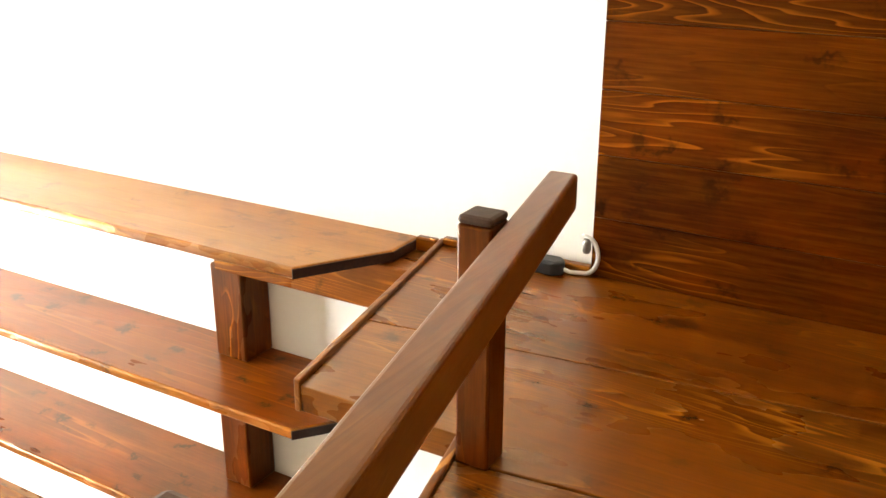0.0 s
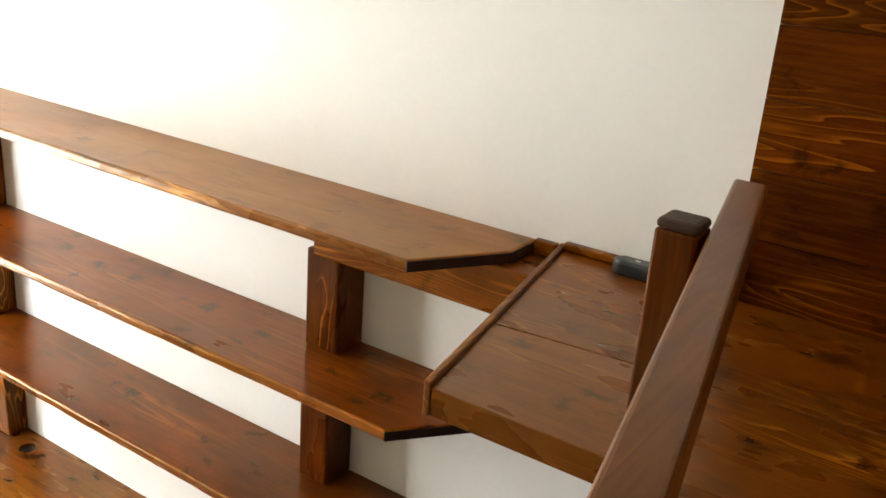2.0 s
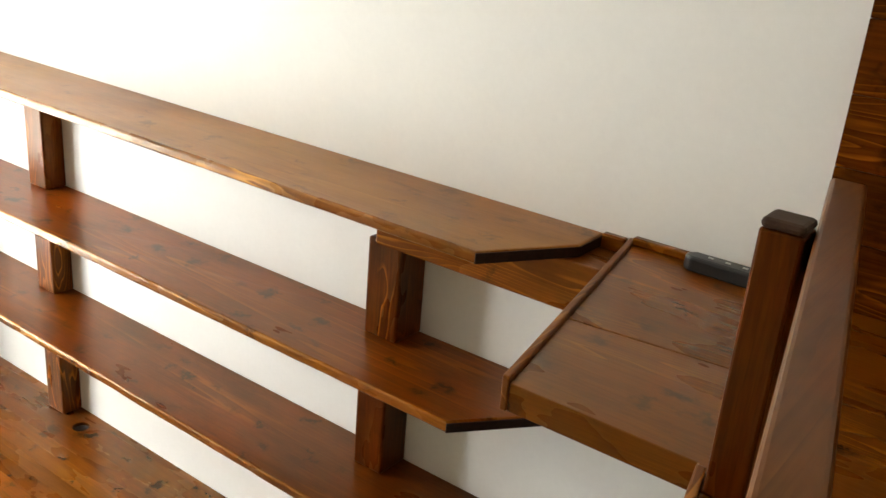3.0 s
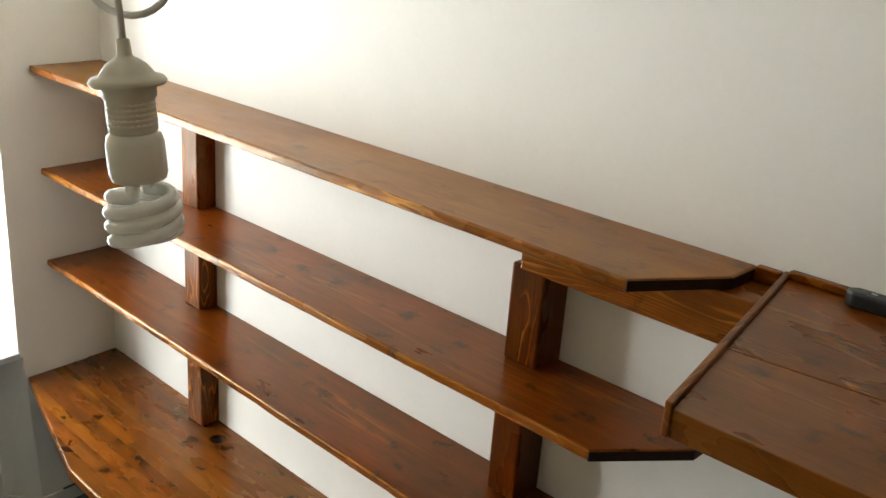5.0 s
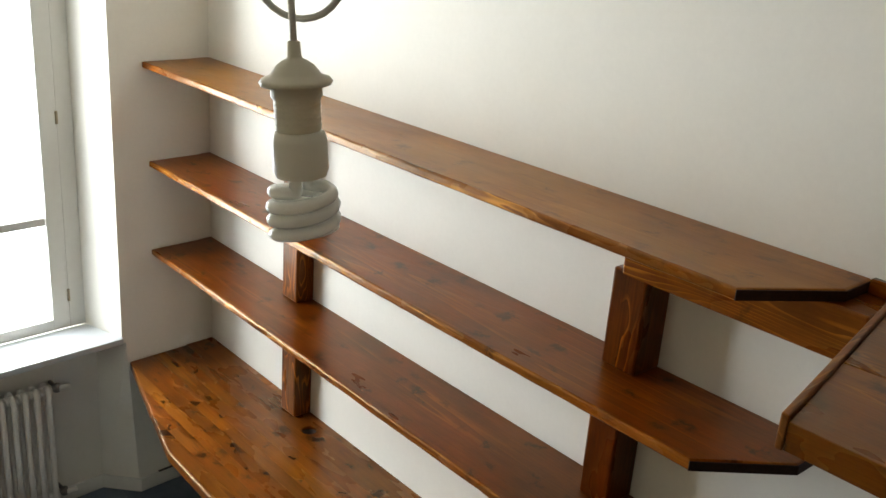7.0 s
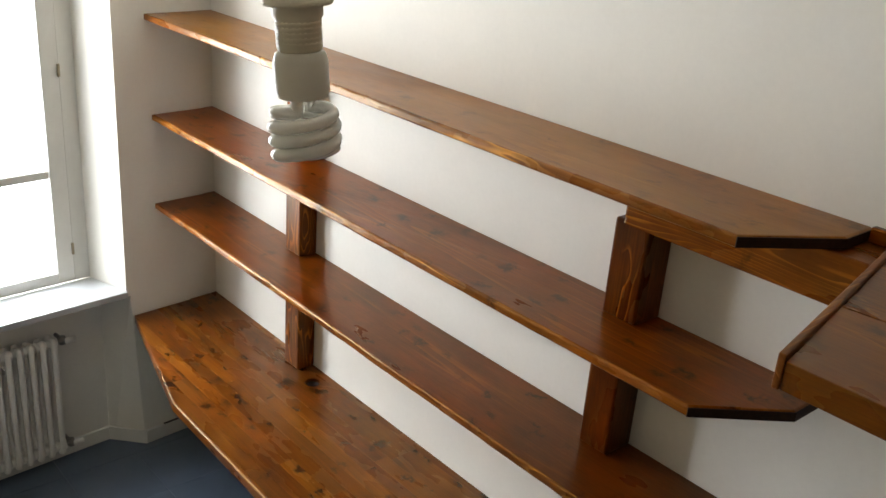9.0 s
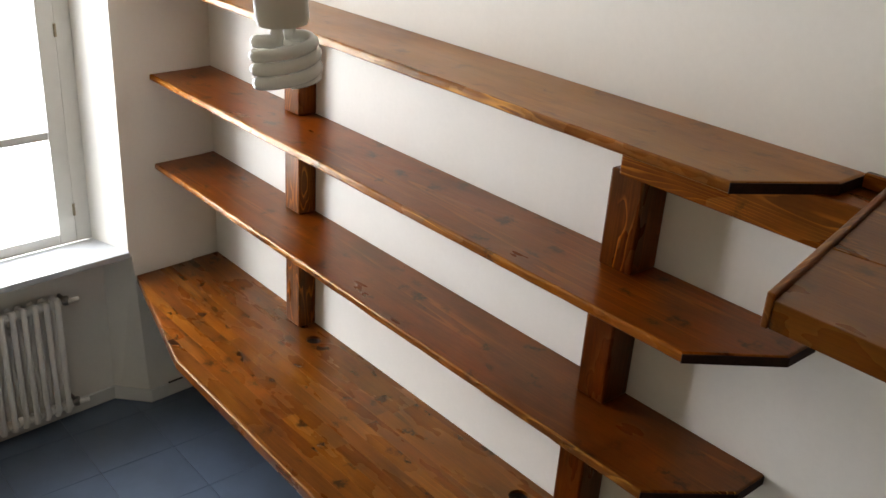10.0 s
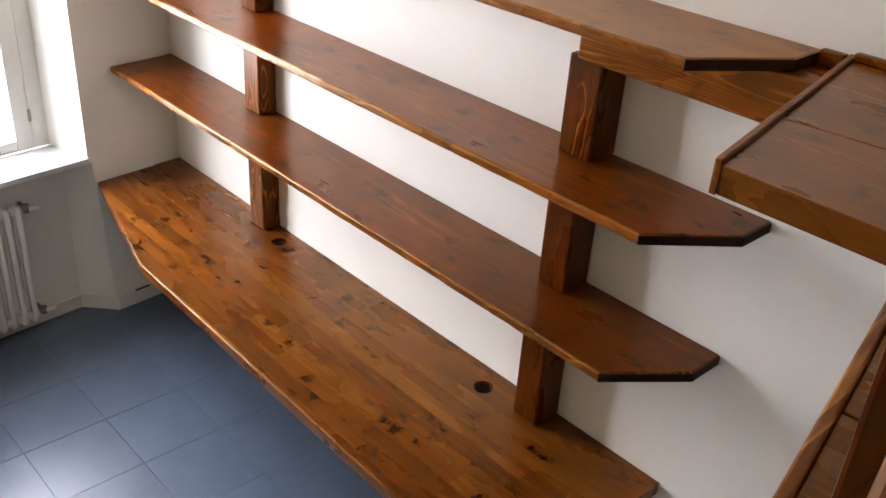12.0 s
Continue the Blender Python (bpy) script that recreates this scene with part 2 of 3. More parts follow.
def solid(name, bm, material, label, category, origin=(0, 0, 0), group="", kind="", smooth=False):
    ob = new(name, mesh_of(name, bm, material, origin, smooth))
    ob.location = origin
    return tagged(ob, label, category, group, kind)


def base_of(ob):
    p = Vector(ob.location)
    while ob.parent:
        ob = ob.parent
        p = p + Vector(ob.location)
    return p


def part(name, bm, material, parent, label="", smooth=False, at=None):
    """One mesh under a thing or a part; the bmesh is in world metres. at: where its own origin lies."""
    home = base_of(parent)
    own = Vector(at) if at is not None else home
    ob = new(name, mesh_of(name, bm, material, own, smooth))
    ob.parent, ob.location = parent, own - home
    return tagged(ob, label)


def piece(name, mesh, parent, at):
    ob = new(name, mesh)
    ob.parent, ob.location = parent, Vector(at) - base_of(parent)
    return ob


# ---- the room ----
CEIL = 3.3
EAST, SOUTH = 5.4, -3.2


SKEW = math.atan(0.085)
FZ = 0.074


def west(ob):
    """Turn a thing of the window wall, which stands slightly out of square, about the room's corner."""
    turn = Matrix.Rotation(SKEW, 4, "Z")
    ob.location = turn @ Vector(ob.location)
    ob.rotation_euler.z = SKEW
    return ob


def wx(y):
    """The window wall's face at a place along it."""
    return -0.085 * y


solid("wall_north", bm_box(-0.4, EAST + 0.2, 0.0, 0.3, -0.1, CEIL), plaster, "smooth white painted wall behind the shelves", "wall", kind="structure")
# East and south walls are unseen; their dark colour holds back fill light.
solid("wall_east", bm_box(EAST, EAST + 0.2, SOUTH, 0.0, -0.1, CEIL), back_plaster, "unseen plain wall, coloured darker and warmer to cut bounce light", "wall", kind="structure")
solid("wall_south", bm_box(-0.4, EAST + 0.2, SOUTH - 0.2, SOUTH, -0.1, CEIL), back_plaster, "unseen plain wall, coloured darker and warmer to cut bounce light", "wall", kind="structure")
solid("ceiling", bm_box(-0.4, EAST + 0.2, SOUTH - 0.2, 0.3, CEIL, CEIL + 0.2), ceiling_paint, "plain white painted ceiling", "ceiling", kind="structure")
W0, W1 = -0.50, -1.70
SILL, HEAD = 0.876, 2.95
CORNER, FOOT = -0.446, -0.384
pier = bm_prism([(0, 0.3), (-0.4, 0.3), (-0.4, W0), (-0.22, W0), (0, CORNER)], SILL - 0.03, CEIL)
under = bm_prism([(0, 0.3), (-0.4, 0.3), (-0.4, W0), (-0.14, W0), (0, FOOT)], -0.1, SILL - 0.03)
for v in under.verts:
    if v.co.z > 0 and v.co.x > -0.01 and v.co.y < 0:
        v.co.y = CORNER + 0.018
west_wall = joined(
    pier, under,
    bm_prism([(0, -1.80), (-0.22, W1), (-0.4, W1), (-0.4, SOUTH - 0.5), (0, SOUTH - 0.5)], -0.1, CEIL),
    bm_prism([(-0.14, W0), (-0.4, W0), (-0.4, W1), (-0.14, W1)], -0.1, SILL - 0.03),
    bm_prism([(0, CORNER), (-0.22, W0), (-0.4, W0), (-0.4, W1), (-0.22, W1), (0, -1.80)], HEAD, CEIL))
west(solid("wall_west", west_wall, plaster, "white wall with a deep splayed window recess", "wall", kind="structure"))

skirt = thing("baseboard", (0, -0.2, FZ), "low white skirting along the wall foot", "skirting board", kind="structure")
part("board", bm_box(0.0, 0.012, FOOT - 0.008, -0.001, FZ, FZ + 0.068, 0.003), skirting_paint, skirt)
part("board", bm_prism([(0.0, FOOT - 0.006), (-0.14, W0 + 0.002), (-0.13, W0 - 0.008), (0.012, FOOT - 0.008)], FZ, FZ + 0.068), skirting_paint, skirt)
part("board", bm_box(-0.14, -0.128, W1, W0 - 0.006, FZ, FZ + 0.068, 0.003), skirting_paint, skirt)
# Solid dark strip stands in for the shade in the skirting's top gap.
part("joint_gap", bm_box(0.001, 0.0122, -0.300, -0.225, FZ + 0.0682, FZ + 0.0712), felt, skirt, "thin dark strip for the shade in the gap above the skirting")
west(skirt)

# ---- window ----
window = thing("window_1", (-0.25, -1.135, SILL), "tall white wooden casement window with bright daylight behind", "window", kind="structure")
FX0, FX1 = -0.275, -0.222
for nm, b in (("jamb", (FX0, FX1, W0 - 0.070, W0, SILL, HEAD)), ("jamb", (FX0, FX1, W1, W1 + 0.070, SILL, HEAD)),
              ("head_rail", (FX0, FX1, W1 + 0.070, W0 - 0.070, HEAD - 0.05, HEAD)), ("foot_rail", (FX0, FX1, W1 + 0.070, W0 - 0.070, SILL, SILL + 0.010))):
    part(nm, bm_box(*b, 0.003), frame_paint, window)
MID = (W0 + W1) / 2
for ya, yb in ((W0 - 0.072, MID + 0.001), (MID - 0.001, W1 + 0.072)):
    hi, lo = max(ya, yb), min(ya, yb)
    x0, x1 = -0.262, -0.214
    z0, z1 = SILL + 0.011, HEAD - 0.052
    sash = part("sash", joined(bm_box(x0, x1, hi - 0.073, hi, z0, z1, 0.004), bm_box(x0, x1, lo, lo + 0.073, z0, z1, 0.004),
                               bm_box(x0, x1, lo + 0.073, hi - 0.073, z0, z0 + 0.043, 0.004), bm_box(x0, x1, lo + 0.073, hi - 0.073, z1 - 0.08, z1, 0.004)), frame_paint, window)
    for zb in (1.354,):
        part("glazing_bar", bm_box(-0.256, -0.222, lo + 0.074, hi - 0.074, zb, zb + 0.036, 0.004), frame_paint, sash)
    for za, zb in ((z0 + 0.045, 1.353), (1.391, z1 - 0.081)):
        pane = part("pane", bm_box(-0.242, -0.238, lo + 0.075, hi - 0.075, za, zb), glass, sash)
        pane.visible_shadow = False
for z in (1.032, 1.806, 2.45):
    part("hinge", joined(bm_tube([(-0.209, W0 - 0.074, z - 0.026), (-0.209, W0 - 0.074, z + 0.026)], 0.006), bm_box(-0.2135, -0.2095, W0 - 0.075, W0 - 0.074, z - 0.022, z + 0.022)), brass, window, "small dull brass hinge")
part("window_sill", bm_prism([(0.020, CORNER - 0.002), (0.0, CORNER - 0.002), (-0.22, W0 - 0.002), (-0.22, W1 + 0.002), (0.020, -1.79)], SILL - 0.028, SILL, 0.004), sill_stone, window, "pale smooth window sill")
west(window)
solid("backdrop", bm_box(-3.2, -3.1, -6.0, 4.0, -2.0, 6.0), outdoors, "overexposed bright facade outside the window", "backdrop", kind="structure")

# ---- floor ----
floor = solid("floor", bm_box(-0.4, EAST + 0.2, SOUTH - 0.2, 0.3, -0.2, FZ - 0.004), grout, "grey stone tiles with thin dark joints", "floor", kind="structure")

# ---- shelves ----
def outline(x1, left, depth, cut_x, cut_y):
    return [(0.002, -0.001), (wx(-left) + 0.002, -left), (x1 - cut_x, -depth), (x1, -cut_y), (x1, -0.001)]


def board(name, poly, za, zb, thick, material, label, category, group=""):
    """A shelf board with eased, slightly uneven front edges, its top running from za at the window wall to zb at its end."""
    bm = bmesh.new()
    n = []
    for (xa, ya), (xb, yb) in zip(poly, poly[1:] + poly[:1]):
        steps = max(1, int(math.hypot(xb - xa, yb - ya) / 0.03))
        for s in range(steps):
            u = s / steps
            n.append((xa + (xb - xa) * u, ya + (yb - ya) * u))
    lo = [bm.verts.new((x, y, -thick)) for x, y in n]
    f = bm.faces.new(lo)
    up = bmesh.ops.extrude_face_region(bm, geom=[f])
    bmesh.ops.translate(bm, verts=[v for v in up["geom"] if isinstance(v, bmesh.types.BMVert)], vec=(0, 0, thick))
    bmesh.ops.recalc_face_normals(bm, faces=bm.faces)
    rim = [e for e in bm.edges if abs(e.verts[0].co.z - e.verts[1].co.z) < 1e-5 and min(e.verts[0].co.y, e.verts[1].co.y) < -0.01 and max(e.verts[0].co.x, e.verts[1].co.x) > 0.01]
    bmesh.ops.bevel(bm, geom=rim, offset=0.007, segments=3, profile=0.5, affect="EDGES")
    for v in bm.verts:
        if v.co.y < -0.06 and v.co.x < poly[2][0] - 0.01:
            v.co.y += 0.0020 * (noise.noise((v.co.x * 7, za * 7, 0)) + 0.7 * noise.noise((v.co.x * 23, za * 3, v.co.z * 40)))
            v.co.z += 0.0012 * noise.noise((v.co.x * 11, za, 4))
    x1 = max(x for x, _ in poly)
    for v in bm.verts:
        v.co.z += za + (zb - za) * v.co.x / x1
    ob = thing(name, (0, 0, za), label, category, group)
    bm.normal_update()
    # Front edges get the lighter wood: worn chips plus painted glint.
    for f in bm.faces:
        if f.normal.y < -0.15 and f.normal.z > 0.1 or f.normal.y < -0.8:
            f.material_index = 1
    part("board", bm, material, ob, at=(0, 0, za)).data.materials.append(edge_wood)
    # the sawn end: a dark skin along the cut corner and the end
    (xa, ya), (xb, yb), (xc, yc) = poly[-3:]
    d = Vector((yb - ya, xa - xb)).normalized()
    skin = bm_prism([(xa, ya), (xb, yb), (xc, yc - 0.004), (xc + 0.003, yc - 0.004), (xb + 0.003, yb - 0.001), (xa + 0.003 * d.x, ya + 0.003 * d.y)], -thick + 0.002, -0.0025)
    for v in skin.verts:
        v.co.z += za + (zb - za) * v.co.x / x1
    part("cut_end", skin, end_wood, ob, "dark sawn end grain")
    return ob


S1 = (2.049, 2.046)
S2 = (1.638, 1.640)
S3 = (1.248, 1.241)
TH = 0.027
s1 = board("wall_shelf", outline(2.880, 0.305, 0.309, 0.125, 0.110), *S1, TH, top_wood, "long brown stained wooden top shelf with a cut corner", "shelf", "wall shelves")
s2 = board("wall_shelf", outline(2.870, 0.290, 0.306, 0.148, 0.120), *S2, TH, shelf_wood, "long brown stained wooden middle shelf with a cut corner", "shelf", "wall shelves")
s3 = board("wall_shelf", outline(2.828, 0.292, 0.308, 0.144, 0.120), *S3, TH, shelf_wood, "long brown stained wooden lower shelf with a cut corner", "shelf", "wall shelves")


def upright(label, front, blocks):
    x0, x1 = blocks[0][:2]
    up = thing("shelf_upright", ((x0 + x1) / 2, -0.05, 0.75), label, "post", "shelf uprights")
    for x0, x1, za, zb in blocks:
        part("post_block", bm_box(x0, x1, front, -0.001, za + 0.001, zb - 0.002, 0.006), post_wood, up, at=((x0 + x1) / 2, -0.05, za))


def lvl(s, x):
    return s[0] + (s[1] - s[0]) * x / 2.88


BEAM = 1.905
upright("square brown stained post carrying shelves near the window", -0.079, [(0.736, 0.838, 0.75, lvl(S3, 0.8) - TH), (0.733, 0.836, lvl(S3, 0.8), lvl(S2, 0.8) - TH), (0.731, 0.834, lvl(S2, 0.8), lvl(S1, 0.8) - TH)])
upright("square brown stained post with bold grain beside the loft", -0.105, [(2.266, 2.360, 0.75, lvl(S3, 2.3) - TH), (2.295, 2.391, lvl(S3, 2.3), lvl(S2, 2.3) - TH), (2.307, 2.412, lvl(S2, 2.3), BEAM)])

solid("metal_strip", bm_box(0.93, 1.135, -0.304, -0.292, S1[0] - TH - 0.001, S1[0] - TH + 0.008, 0.001), strip_metal, "thin black metal strip under the top shelf edge", "metal strip", (1.0, -0.3, 2.02))

# ---- desk ----
desk = thing("desk", (0, -0.35, 0.75), "long built-in varnished pine desk top of glued staves with dark knots", "desk")
DESK = [(0.002, -0.001), (0.038, -0.414), (0.790, -0.594), (1.60, -0.609), (2.54, -0.628), (2.744, -0.30), (2.744, -0.001)]
DT = 0.042


def clip(poly, y_hi, y_lo):
    """The part of a convex outline between two lines of constant y."""
    for lim, keep in ((y_hi, -1), (y_lo, 1)):
        out = []
        for (xa, ya), (xb, yb) in zip(poly, poly[1:] + poly[:1]):
            ina, inb = (ya - lim) * keep >= 0, (yb - lim) * keep >= 0
            if ina:
                out.append((xa, ya))
            if ina != inb:
                u = (lim - ya) / (yb - ya)
                out.append((xa + (xb - xa) * u, lim))
        poly = out
    return poly


STAVES = [0.06, -0.030, -0.138, -0.196, -0.250, -0.308, -0.362, -0.418, -0.470, -0.530, -0.586, -0.66]
HOLES = [(0.950, -0.081, 0.031), (2.122, -0.090, 0.033)]


def clip_x(poly, x_lo, x_hi):
    turned = clip([(y, x) for x, y in poly], x_hi, x_lo)
    return [(x, y) for y, x in turned]


rng = random.Random(5)
for hi, lo in zip(STAVES, STAVES[1:]):
    row = clip(DESK, hi, lo + 0.0004)
    cuts, x = [-0.1], rng.uniform(0.5, 1.6)
    while x < 2.75:
        if all(abs(x - hx) > 0.06 or not lo < hy < hi for hx, hy, _ in HOLES):
            cuts.append(x)
        x += rng.uniform(0.9, 1.7)
    cuts.append(3.0)
    for xa, xb in zip(cuts, cuts[1:]):
        poly = clip_x(row, xa + 0.0003, xb)
        if len(poly) < 3 or max(p[0] for p in poly) - min(p[0] for p in poly) < 0.01:
            continue
        inside = [h for h in HOLES if lo < h[1] < hi and xa < h[0] < xb]
        if inside:
            bm = bmesh.new()
            loops = [poly] + [[(hx + r * math.cos(a), hy + r * math.sin(a)) for a in (2 * math.pi * i / 28 for i in range(28))] for hx, hy, r in inside]
            eds = []
            for lp in loops:
                vs = [bm.verts.new((x, y, 0.75 - DT)) for x, y in lp]
                eds += [bm.edges.new((a, b)) for a, b in zip(vs, vs[1:] + vs[:1])]
            bmesh.ops.triangle_fill(bm, edges=eds, use_beauty=True)
            up = bmesh.ops.extrude_face_region(bm, geom=bm.faces[:])
            bmesh.ops.translate(bm, verts=[v for v in up["geom"] if isinstance(v, bmesh.types.BMVert)], vec=(0, 0, DT))
            bmesh.ops.recalc_face_normals(bm, faces=bm.faces)
        else:
            bm = bm_prism(poly, 0.75 - DT, 0.75)
            edge = [e for e in bm.edges if abs(e.verts[0].co.z - e.verts[1].co.z) < 1e-5 and abs(e.verts[0].co.x - e.verts[1].co.x) > 0.004 and abs(e.verts[0].co.y - e.verts[1].co.y) > 0.0006]
            if edge:
                bmesh.ops.bevel(bm, geom=edge, offset=0.007, segments=3, profile=0.5, affect="EDGES")
        part("stave", bm, desk_wood, desk, at=(max(xa, 0), (hi + lo) / 2, 0.75))
for hx, hy, r in HOLES:
    part("cable_hole", bm_lathe([(r - 0.001, -DT), (r - 0.001, -0.012), (r - 0.0035, -0.012), (r - 0.0035, -DT + 0.002)], (hx, hy, 0.75)), felt, desk, "dark round cable hole", smooth=True)

# ---- loft ----
loft = thing("loft_deck", (3.5, -1.0, 2.2), "brown stained plank loft platform with a thin edge strip", "loft")
DZ0, DZ1 = 1.998, 2.045
FAR = 5.38
EXT = -0.702
part("wall_beam", bm_box(2.358, 2.9475, -0.140, -0.001, BEAM, S1[1] - TH - 0.001, 0.005), deck_wood, loft, at=(2.46, -0.16, 2.0))
part("wall_beam", bm_box(2.948, FAR, -0.140, -0.001, BEAM, DZ0 - 0.0005, 0.005), deck_wood, loft, at=(3.1, -0.16, 2.0))


def rimx(y):
    return 2.953 - 0.200 * y


def edgex(y):
    return 3.387 + 0.215 * (-0.715 - y)


def gapy(n, x):
    """The joint between deck boards, which run slightly out of square."""
    return -0.425 - 0.355 * n + 0.10 * (x - 3.2)


G = 0.0016
part("deck_board", bm_prism([(rimx(-0.001), -0.001), (rimx(gapy(0, 3.05)), gapy(0, 3.05) + G), (FAR, gapy(0, FAR) + G), (FAR, -0.001)], DZ0, DZ1, 0.002), deck_wood, loft, at=(3.0, -0.4, DZ1))
first = gapy(1, 3.41)
part("deck_board", bm_prism([(rimx(gapy(0, 3.05)), gapy(0, 3.05) - G), (rimx(EXT), EXT), (3.384, EXT), (3.402, -0.716), (edgex(first) + 0.0145, first + G), (FAR, gapy(1, FAR) + G), (FAR, gapy(0, FAR) - G)], DZ0, DZ1, 0.002), deck_wood, loft, at=(3.0, -0.7, DZ1))
for n in range(1, 6):
    ya, yb = gapy(n, edgex(gapy(n, 3.45))), gapy(n + 1, edgex(gapy(n + 1, 3.5)))
    part("deck_board", bm_prism([(edgex(ya) + 0.0145, ya - G), (edgex(yb) + 0.0145, yb + G), (FAR, gapy(n + 1, FAR) + G), (FAR, gapy(n, FAR) - G)], DZ0, DZ1, 0.002), deck_wood, loft, at=(3.0 + 0.37 * n, yb, DZ1))
part("edge_strip", bm_prism([(rimx(-0.002) - 0.013, -0.002), (rimx(EXT) - 0.013, EXT - 0.002), (rimx(EXT), EXT - 0.002), (rimx(-0.002), -0.002)], DZ0 - 0.002, DZ1 + 0.010, 0.003), rail_wood, loft, "slim rounded edge strip", at=(3.0, -0.4, 2.1))
part("edge_strip", bm_prism([(edgex(-0.715), -0.715), (edgex(-2.6), -2.6), (edgex(-2.6) + 0.014, -2.6), (edgex(-0.715) + 0.014, -0.715)], DZ0 - 0.002, DZ1 + 0.008, 0.003), rail_wood, loft, "slim rounded edge strip", at=(3.4, -1.4, 2.1))
part("wall_strip", bm_box(2.955, 3.312, -0.022, -0.001, DZ1, DZ1 + 0.018, 0.004), deck_wood, loft, at=(3.1, 0, 2.1))
part("wall_strip", bm_box(2.884, 2.938, -0.022, -0.001, S1[1] - TH, DZ1 + 0.008, 0.004), deck_wood, loft, at=(2.9, 0, 2.1))
part("joist", bm_prism([(edgex(-0.8) + 0.016, -0.8), (edgex(-2.6) + 0.016, -2.6), (edgex(-2.6) + 0.08, -2.6), (edgex(-0.8) + 0.08, -0.8)], 1.87, DZ0 - 0.001, 0.004), rail_wood, loft, at=(3.5, -1.6, 2.0))

panel = thing("panel_wall", (4.3, -0.02, DZ1), "dark red-brown stained plank panelling behind the loft", "panelling", kind="structure")
PANEL = 3.314
zs = [DZ1, 2.174, 2.304, 2.434, 2.564, 2.694]
for i, (za, zb) in enumerate(zip(zs, zs[1:])):
    part("plank", bm_box(PANEL, FAR, -0.0235, -0.001, za + 0.0004, zb - 0.0004, 0.0014), panel_wood, panel, at=(3.4 + 0.61 * i, 0, za))

railing = thing("railing", (3.45, -0.8, DZ1), "brown stained square-post railing along the loft edge", "railing")


def capped_post(x0, y0, z_lo, z_hi):
    w = 0.050
    p = part("post", bm_box(x0, x0 + w, y0 - w, y0, z_lo, z_hi - 0.012, 0.004), post_wood, railing, at=(x0, y0, z_lo))
    part("post_top", bm_box(x0, x0 + w, y0 - w, y0, z_hi - 0.0125, z_hi, 0.006), cap_wood, p, "dark worn end grain")


capped_post(3.415, -0.715, DZ1, 2.406)
capped_post(3.606, -1.425, DZ1, 2.466)
capped_post(3.680, -2.05, DZ1, 2.406)


def rail_pt(x, y):
    return (3.414 + 0.215 * (-0.482 - y) + x, y)


part("handrail", bm_prism([rail_pt(0.0, -0.482), rail_pt(0.0, -2.35), rail_pt(0.047, -2.35), rail_pt(0.047, -0.482)], 2.340, 2.397, 0.006, 3), rail_wood, railing, at=(3.45, -0.6, 2.4))

# ---- pendant lamp ----
LX, LY = 3.042, -1.491
TIP = 2.442
lamp = thing("pendant_lamp", (LX, LY, TIP), "bare spiral bulb in a cream socket on looped white cord", "lamp")
for half in (0.0, math.pi):
    helix = []
    for i in range(61):
        u = i / 60
        a = 2 * math.pi * 1.75 * u + 0.6 + half
        r = (0.0252 - 0.0125 * max(0.0, u - 0.86) / 0.14) * min(1.0, 0.12 + u / 0.075)
        helix.append((LX + r * math.cos(a), LY + r * math.sin(a), TIP + 0.006 + 0.040 * min(u, 0.93)))
    helix += [(LX + 0.0125 * math.cos(a), LY + 0.0125 * math.sin(a), TIP + z) for z in (0.047, 0.053, 0.060)]
    part("spiral_tube", bm_tube(helix, 0.0054), tube_glass, lamp, "white spiral glass tube", smooth=True)
part("ballast", bm_lathe([(0.018, 0.054), (0.0205, 0.055), (0.0222, 0.060), (0.0222, 0.084), (0.0205, 0.090), (0.017, 0.092)], (LX, LY, TIP), 32), ballast_plastic, lamp, smooth=True)
socket = part("socket", bm_lathe([(0.017, 0.0915), (0.0185, 0.094), (0.0185, 0.117), (0.0203, 0.119), (0.0203, 0.127), (0.0275, 0.128), (0.0290, 0.1305), (0.0270, 0.1335), (0.0208, 0.1352), (0.0186, 0.1385), (0.0150, 0.1432), (0.0098, 0.1468), (0.0064, 0.1485), (0.0056, 0.150), (0.005, 0.161), (0.003, 0.162)], (LX, LY, TIP), 32), socket_plastic, lamp, "cream plastic socket with a wide ring", smooth=True)
for z in range(5):
    h = 0.097 + 0.004 * z
    part("thread_rib", bm_lathe([(0.01848, h), (0.01868, h + 0.0012), (0.01868, h + 0.0020), (0.01848, h + 0.003)], (LX, LY, TIP), 24), socket_plastic, socket, smooth=True)
cord = [(LX, LY, TIP + 0.160 + 0.012 * i) for i in range(10)]
for i in range(29):
    a = math.pi / 2 + 2 * math.pi * i / 28
    cord.append((LX - 0.004 + 0.030 * math.cos(a), LY + 0.004 + 0.012 * math.sin(a / 2) + 0.028 * math.cos(a), TIP + 0.216 + 0.041 * math.sin(a) + 0.004 * i / 28))
cord += [(LX, LY + 0.004, TIP + 0.30), (LX, LY, TIP + 0.36), (LX, LY, CEIL - 0.03)]
part("cord", bm_tube(cord, 0.0028, 8), cord_plastic, lamp, "white looped cord", smooth=True)
part("ceiling_rose", bm_lathe([(0.01, 0), (0.04, 0.005), (0.045, 0.03)], (LX, LY, CEIL - 0.031)), socket_plastic, lamp, smooth=True)

lamp.scale = (0.95, 0.95, 0.95)
lamp.rotation_euler = (radians(3.2), radians(-3.2), 0)

# ---- radiator ----
RX, RY = -0.072, -0.762
radiator = thing("radiator", (RX, -1.07, 0.15), "white tubular column radiator under the window sill", "radiator")


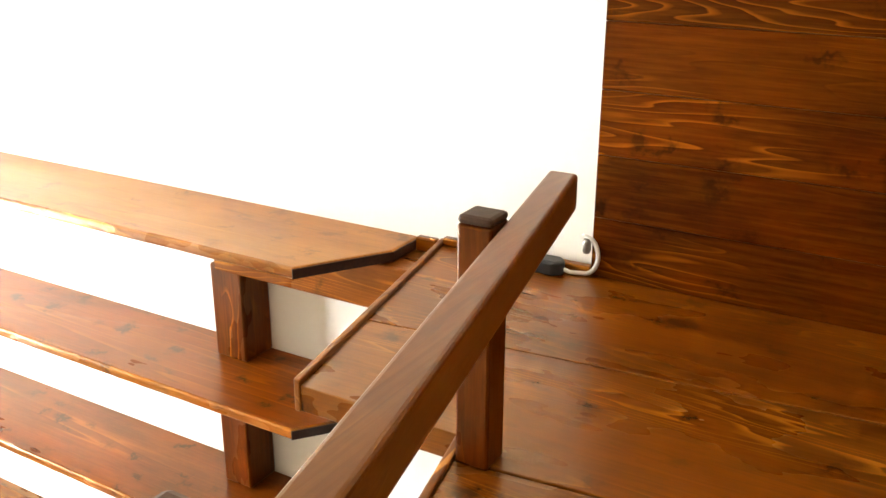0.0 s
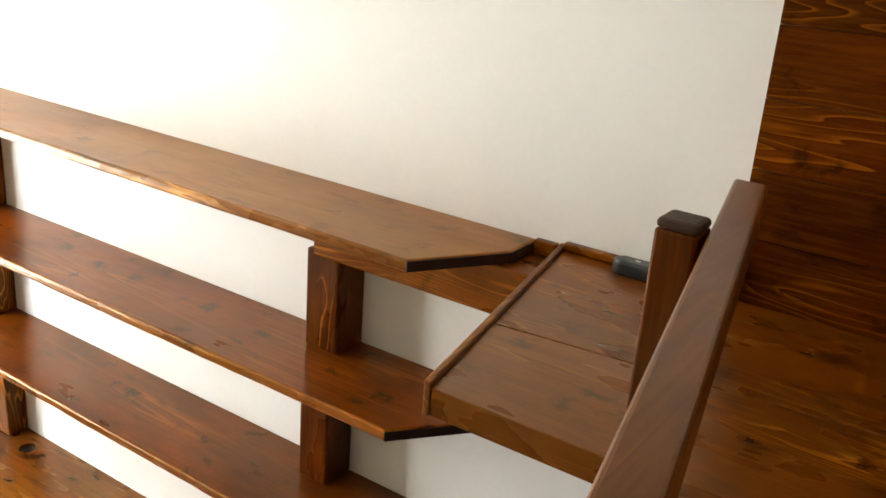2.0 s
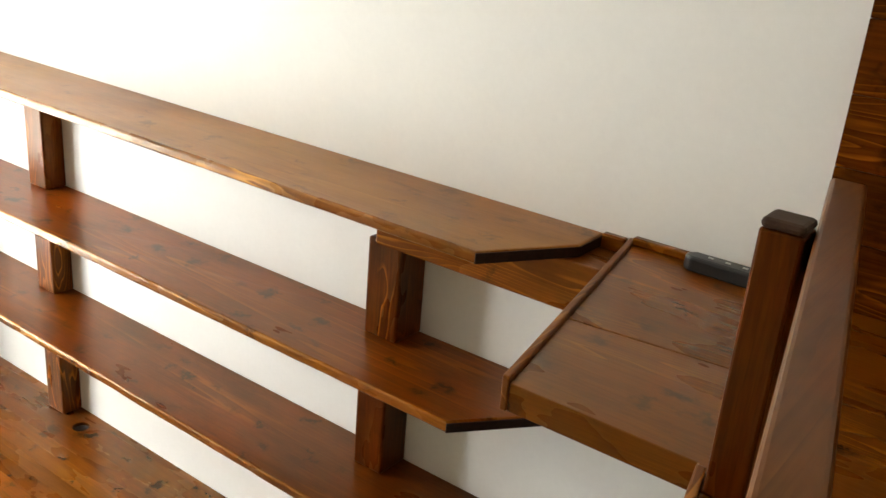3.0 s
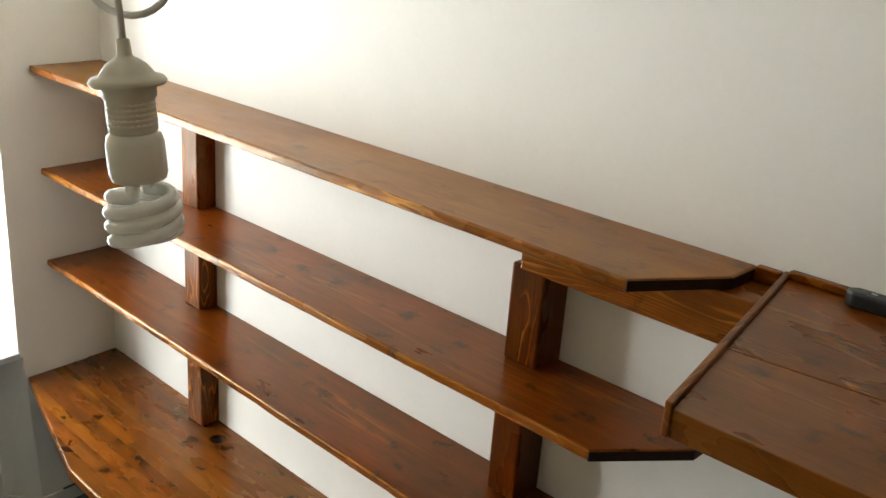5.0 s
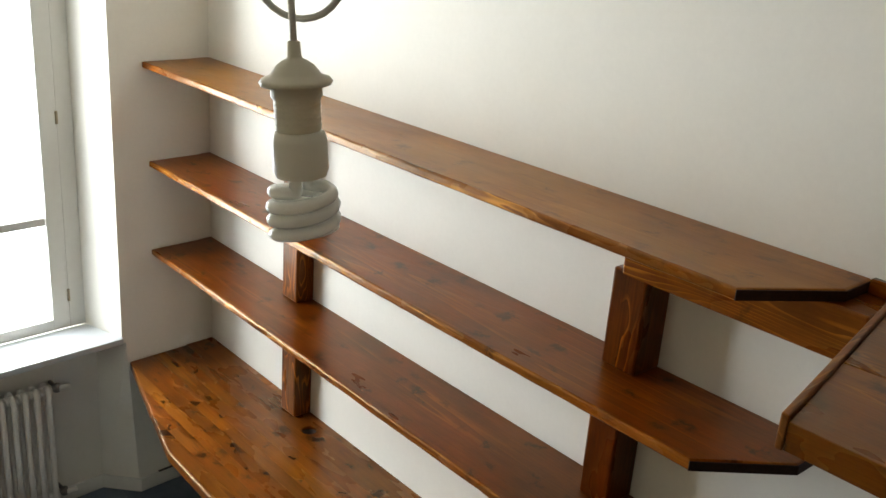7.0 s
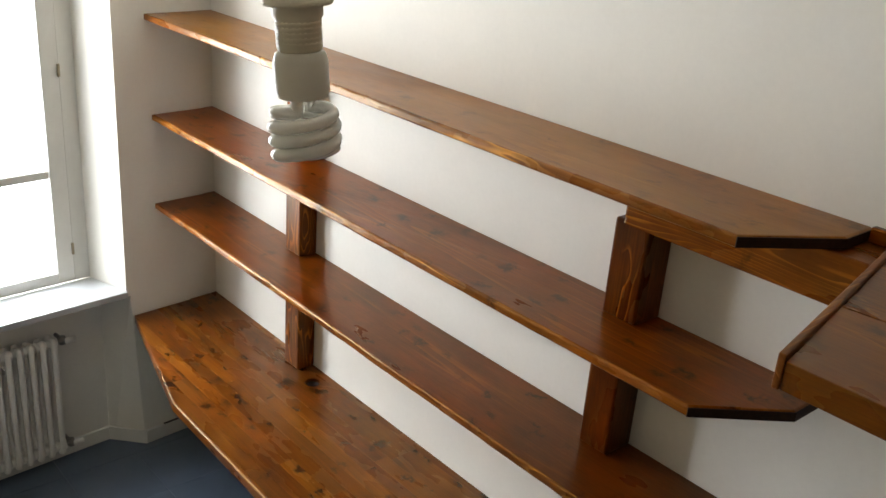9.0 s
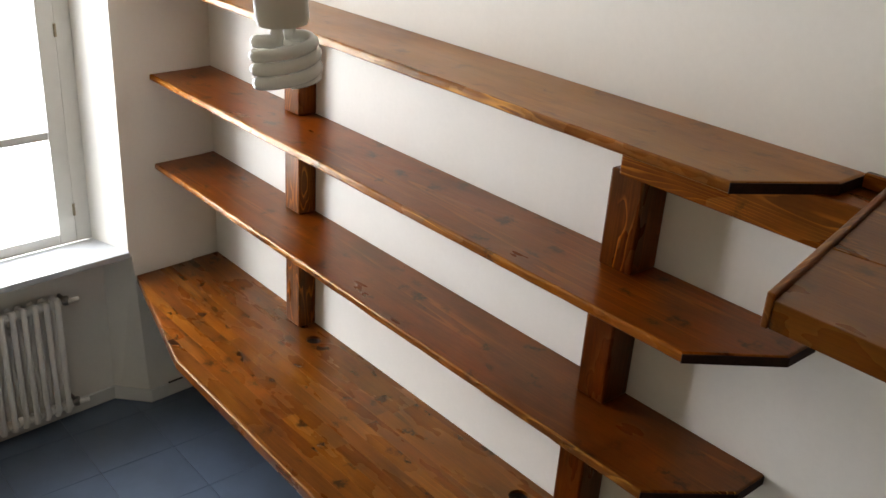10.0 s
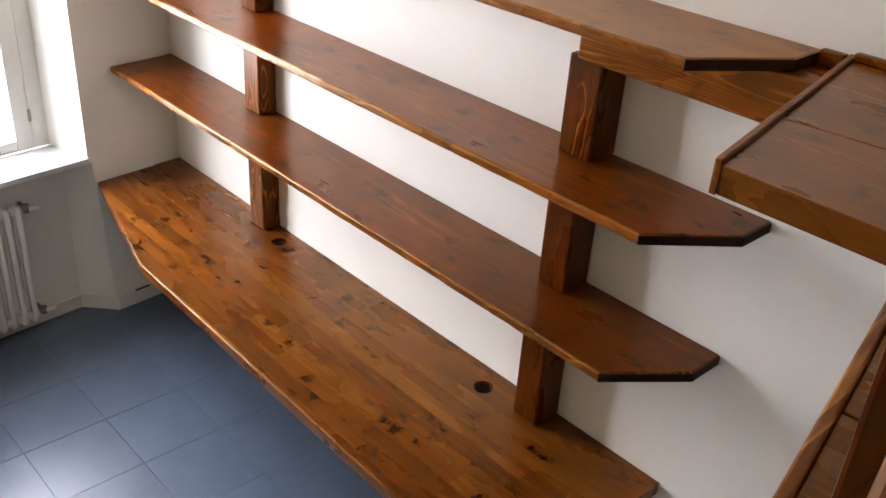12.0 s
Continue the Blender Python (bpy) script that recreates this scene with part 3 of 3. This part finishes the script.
def column(y):
    b = []
    for dx in (-0.032, 0.032):
        b.append(bm_tube([(RX + dx * 0.35, y, 0.712), (RX + dx * 0.75, y, 0.705), (RX + dx, y, 0.687), (RX + dx, y, 0.180), (RX + dx * 0.75, y, 0.160), (RX + dx * 0.35, y, 0.153)], 0.0125, 10))
    for z in (0.687, 0.175):
        b.append(bm_tube([(RX, y - 0.0236, z), (RX, y + 0.0236, z)], 0.021, 12))
    return joined(*b)


col_mesh = mesh_of("column", column(RY), radiator_paint, (RX, RY, 0.4), smooth=True)
for i in range(13):
    piece("column", col_mesh, radiator, (RX, RY - 0.0475 * i, 0.4))
for z in (0.687, 0.175):
    v = part("valve", joined(bm_tube([(RX, RY + 0.02, z), (RX, RY + 0.062, z)], 0.011), bm_tube([(RX, RY + 0.05, z), (-0.139, RY + 0.05, z)], 0.009), bm_lathe([(0.014, -0.016), (0.014, 0.018)], (RX, RY + 0.05, z), 12)), valve_metal, radiator, "dull grey metal valve", smooth=True)
    part("valve_cap", bm_tube([(RX + 0.01, RY + 0.056, z), (RX + 0.016, RY + 0.1, z)], 0.012 if z > 0.5 else 0.010), radiator_paint, v, "white valve cap", smooth=True)
part("wall_bracket", bm_box(-0.14, -0.06, RY - 0.2, RY - 0.18, 0.60, 0.63), radiator_paint, radiator)

west(radiator)

# ---- small things on the loft ----
dimmer = thing("power_strip", (3.19, -0.06, DZ1), "black plastic power strip with pale marks on the loft planks", "power strip")
part("body", bm_prism([(3.085, -0.041), (3.10, -0.027), (3.25, -0.025), (3.265, -0.041), (3.265, -0.058), (3.25, -0.071), (3.10, -0.069), (3.085, -0.058)], DZ1, DZ1 + 0.032, 0.006), black_plastic, dimmer)
for x in (3.13, 3.165, 3.20):
    part("mark", bm_box(x, x + 0.010, -0.051, -0.045, DZ1 + 0.0318, DZ1 + 0.0332), pale_mark, dimmer)
cable = []
for i in range(21):
    u = i / 20
    a = -math.pi / 2 + math.pi * 1.05 * u
    cable.append((3.300 + 0.031 * math.cos(a), -0.030, DZ1 + 0.046 + 0.041 * math.sin(a)))
cable = [(3.26, -0.048, DZ1 + 0.014), (3.275, -0.040, DZ1 + 0.006)] + cable
part("cable", bm_tube(cable, 0.0048, 8), cord_plastic, dimmer, "white curled cable", smooth=True)
part("plug", bm_lathe([(0.006, 0), (0.009, 0.006), (0.009, 0.026), (0.006, 0.032)], (3.306, -0.033, DZ1 + 0.052), 14), valve_metal, dimmer, "grey plug", smooth=True)

# ---- floor tiles ----
T = 0.327
tile_mesh = mesh_of("tile", bm_box(-T / 2 + 0.0007, T / 2 - 0.0007, -T / 2 + 0.0007, T / 2 - 0.0007, -0.010, 0.0, 0.0006, 1), tile_stone)
for i in range(-4, 13):
    for j in range(-8, 3):
        cx, cy = 1.070 + T * (i + 0.5), -0.787 + T * (j + 0.5)
        if -0.3 < cx < 5.5 and SOUTH - 0.17 < cy < 0.17:
            piece("tile", tile_mesh, floor, (cx, cy, FZ))
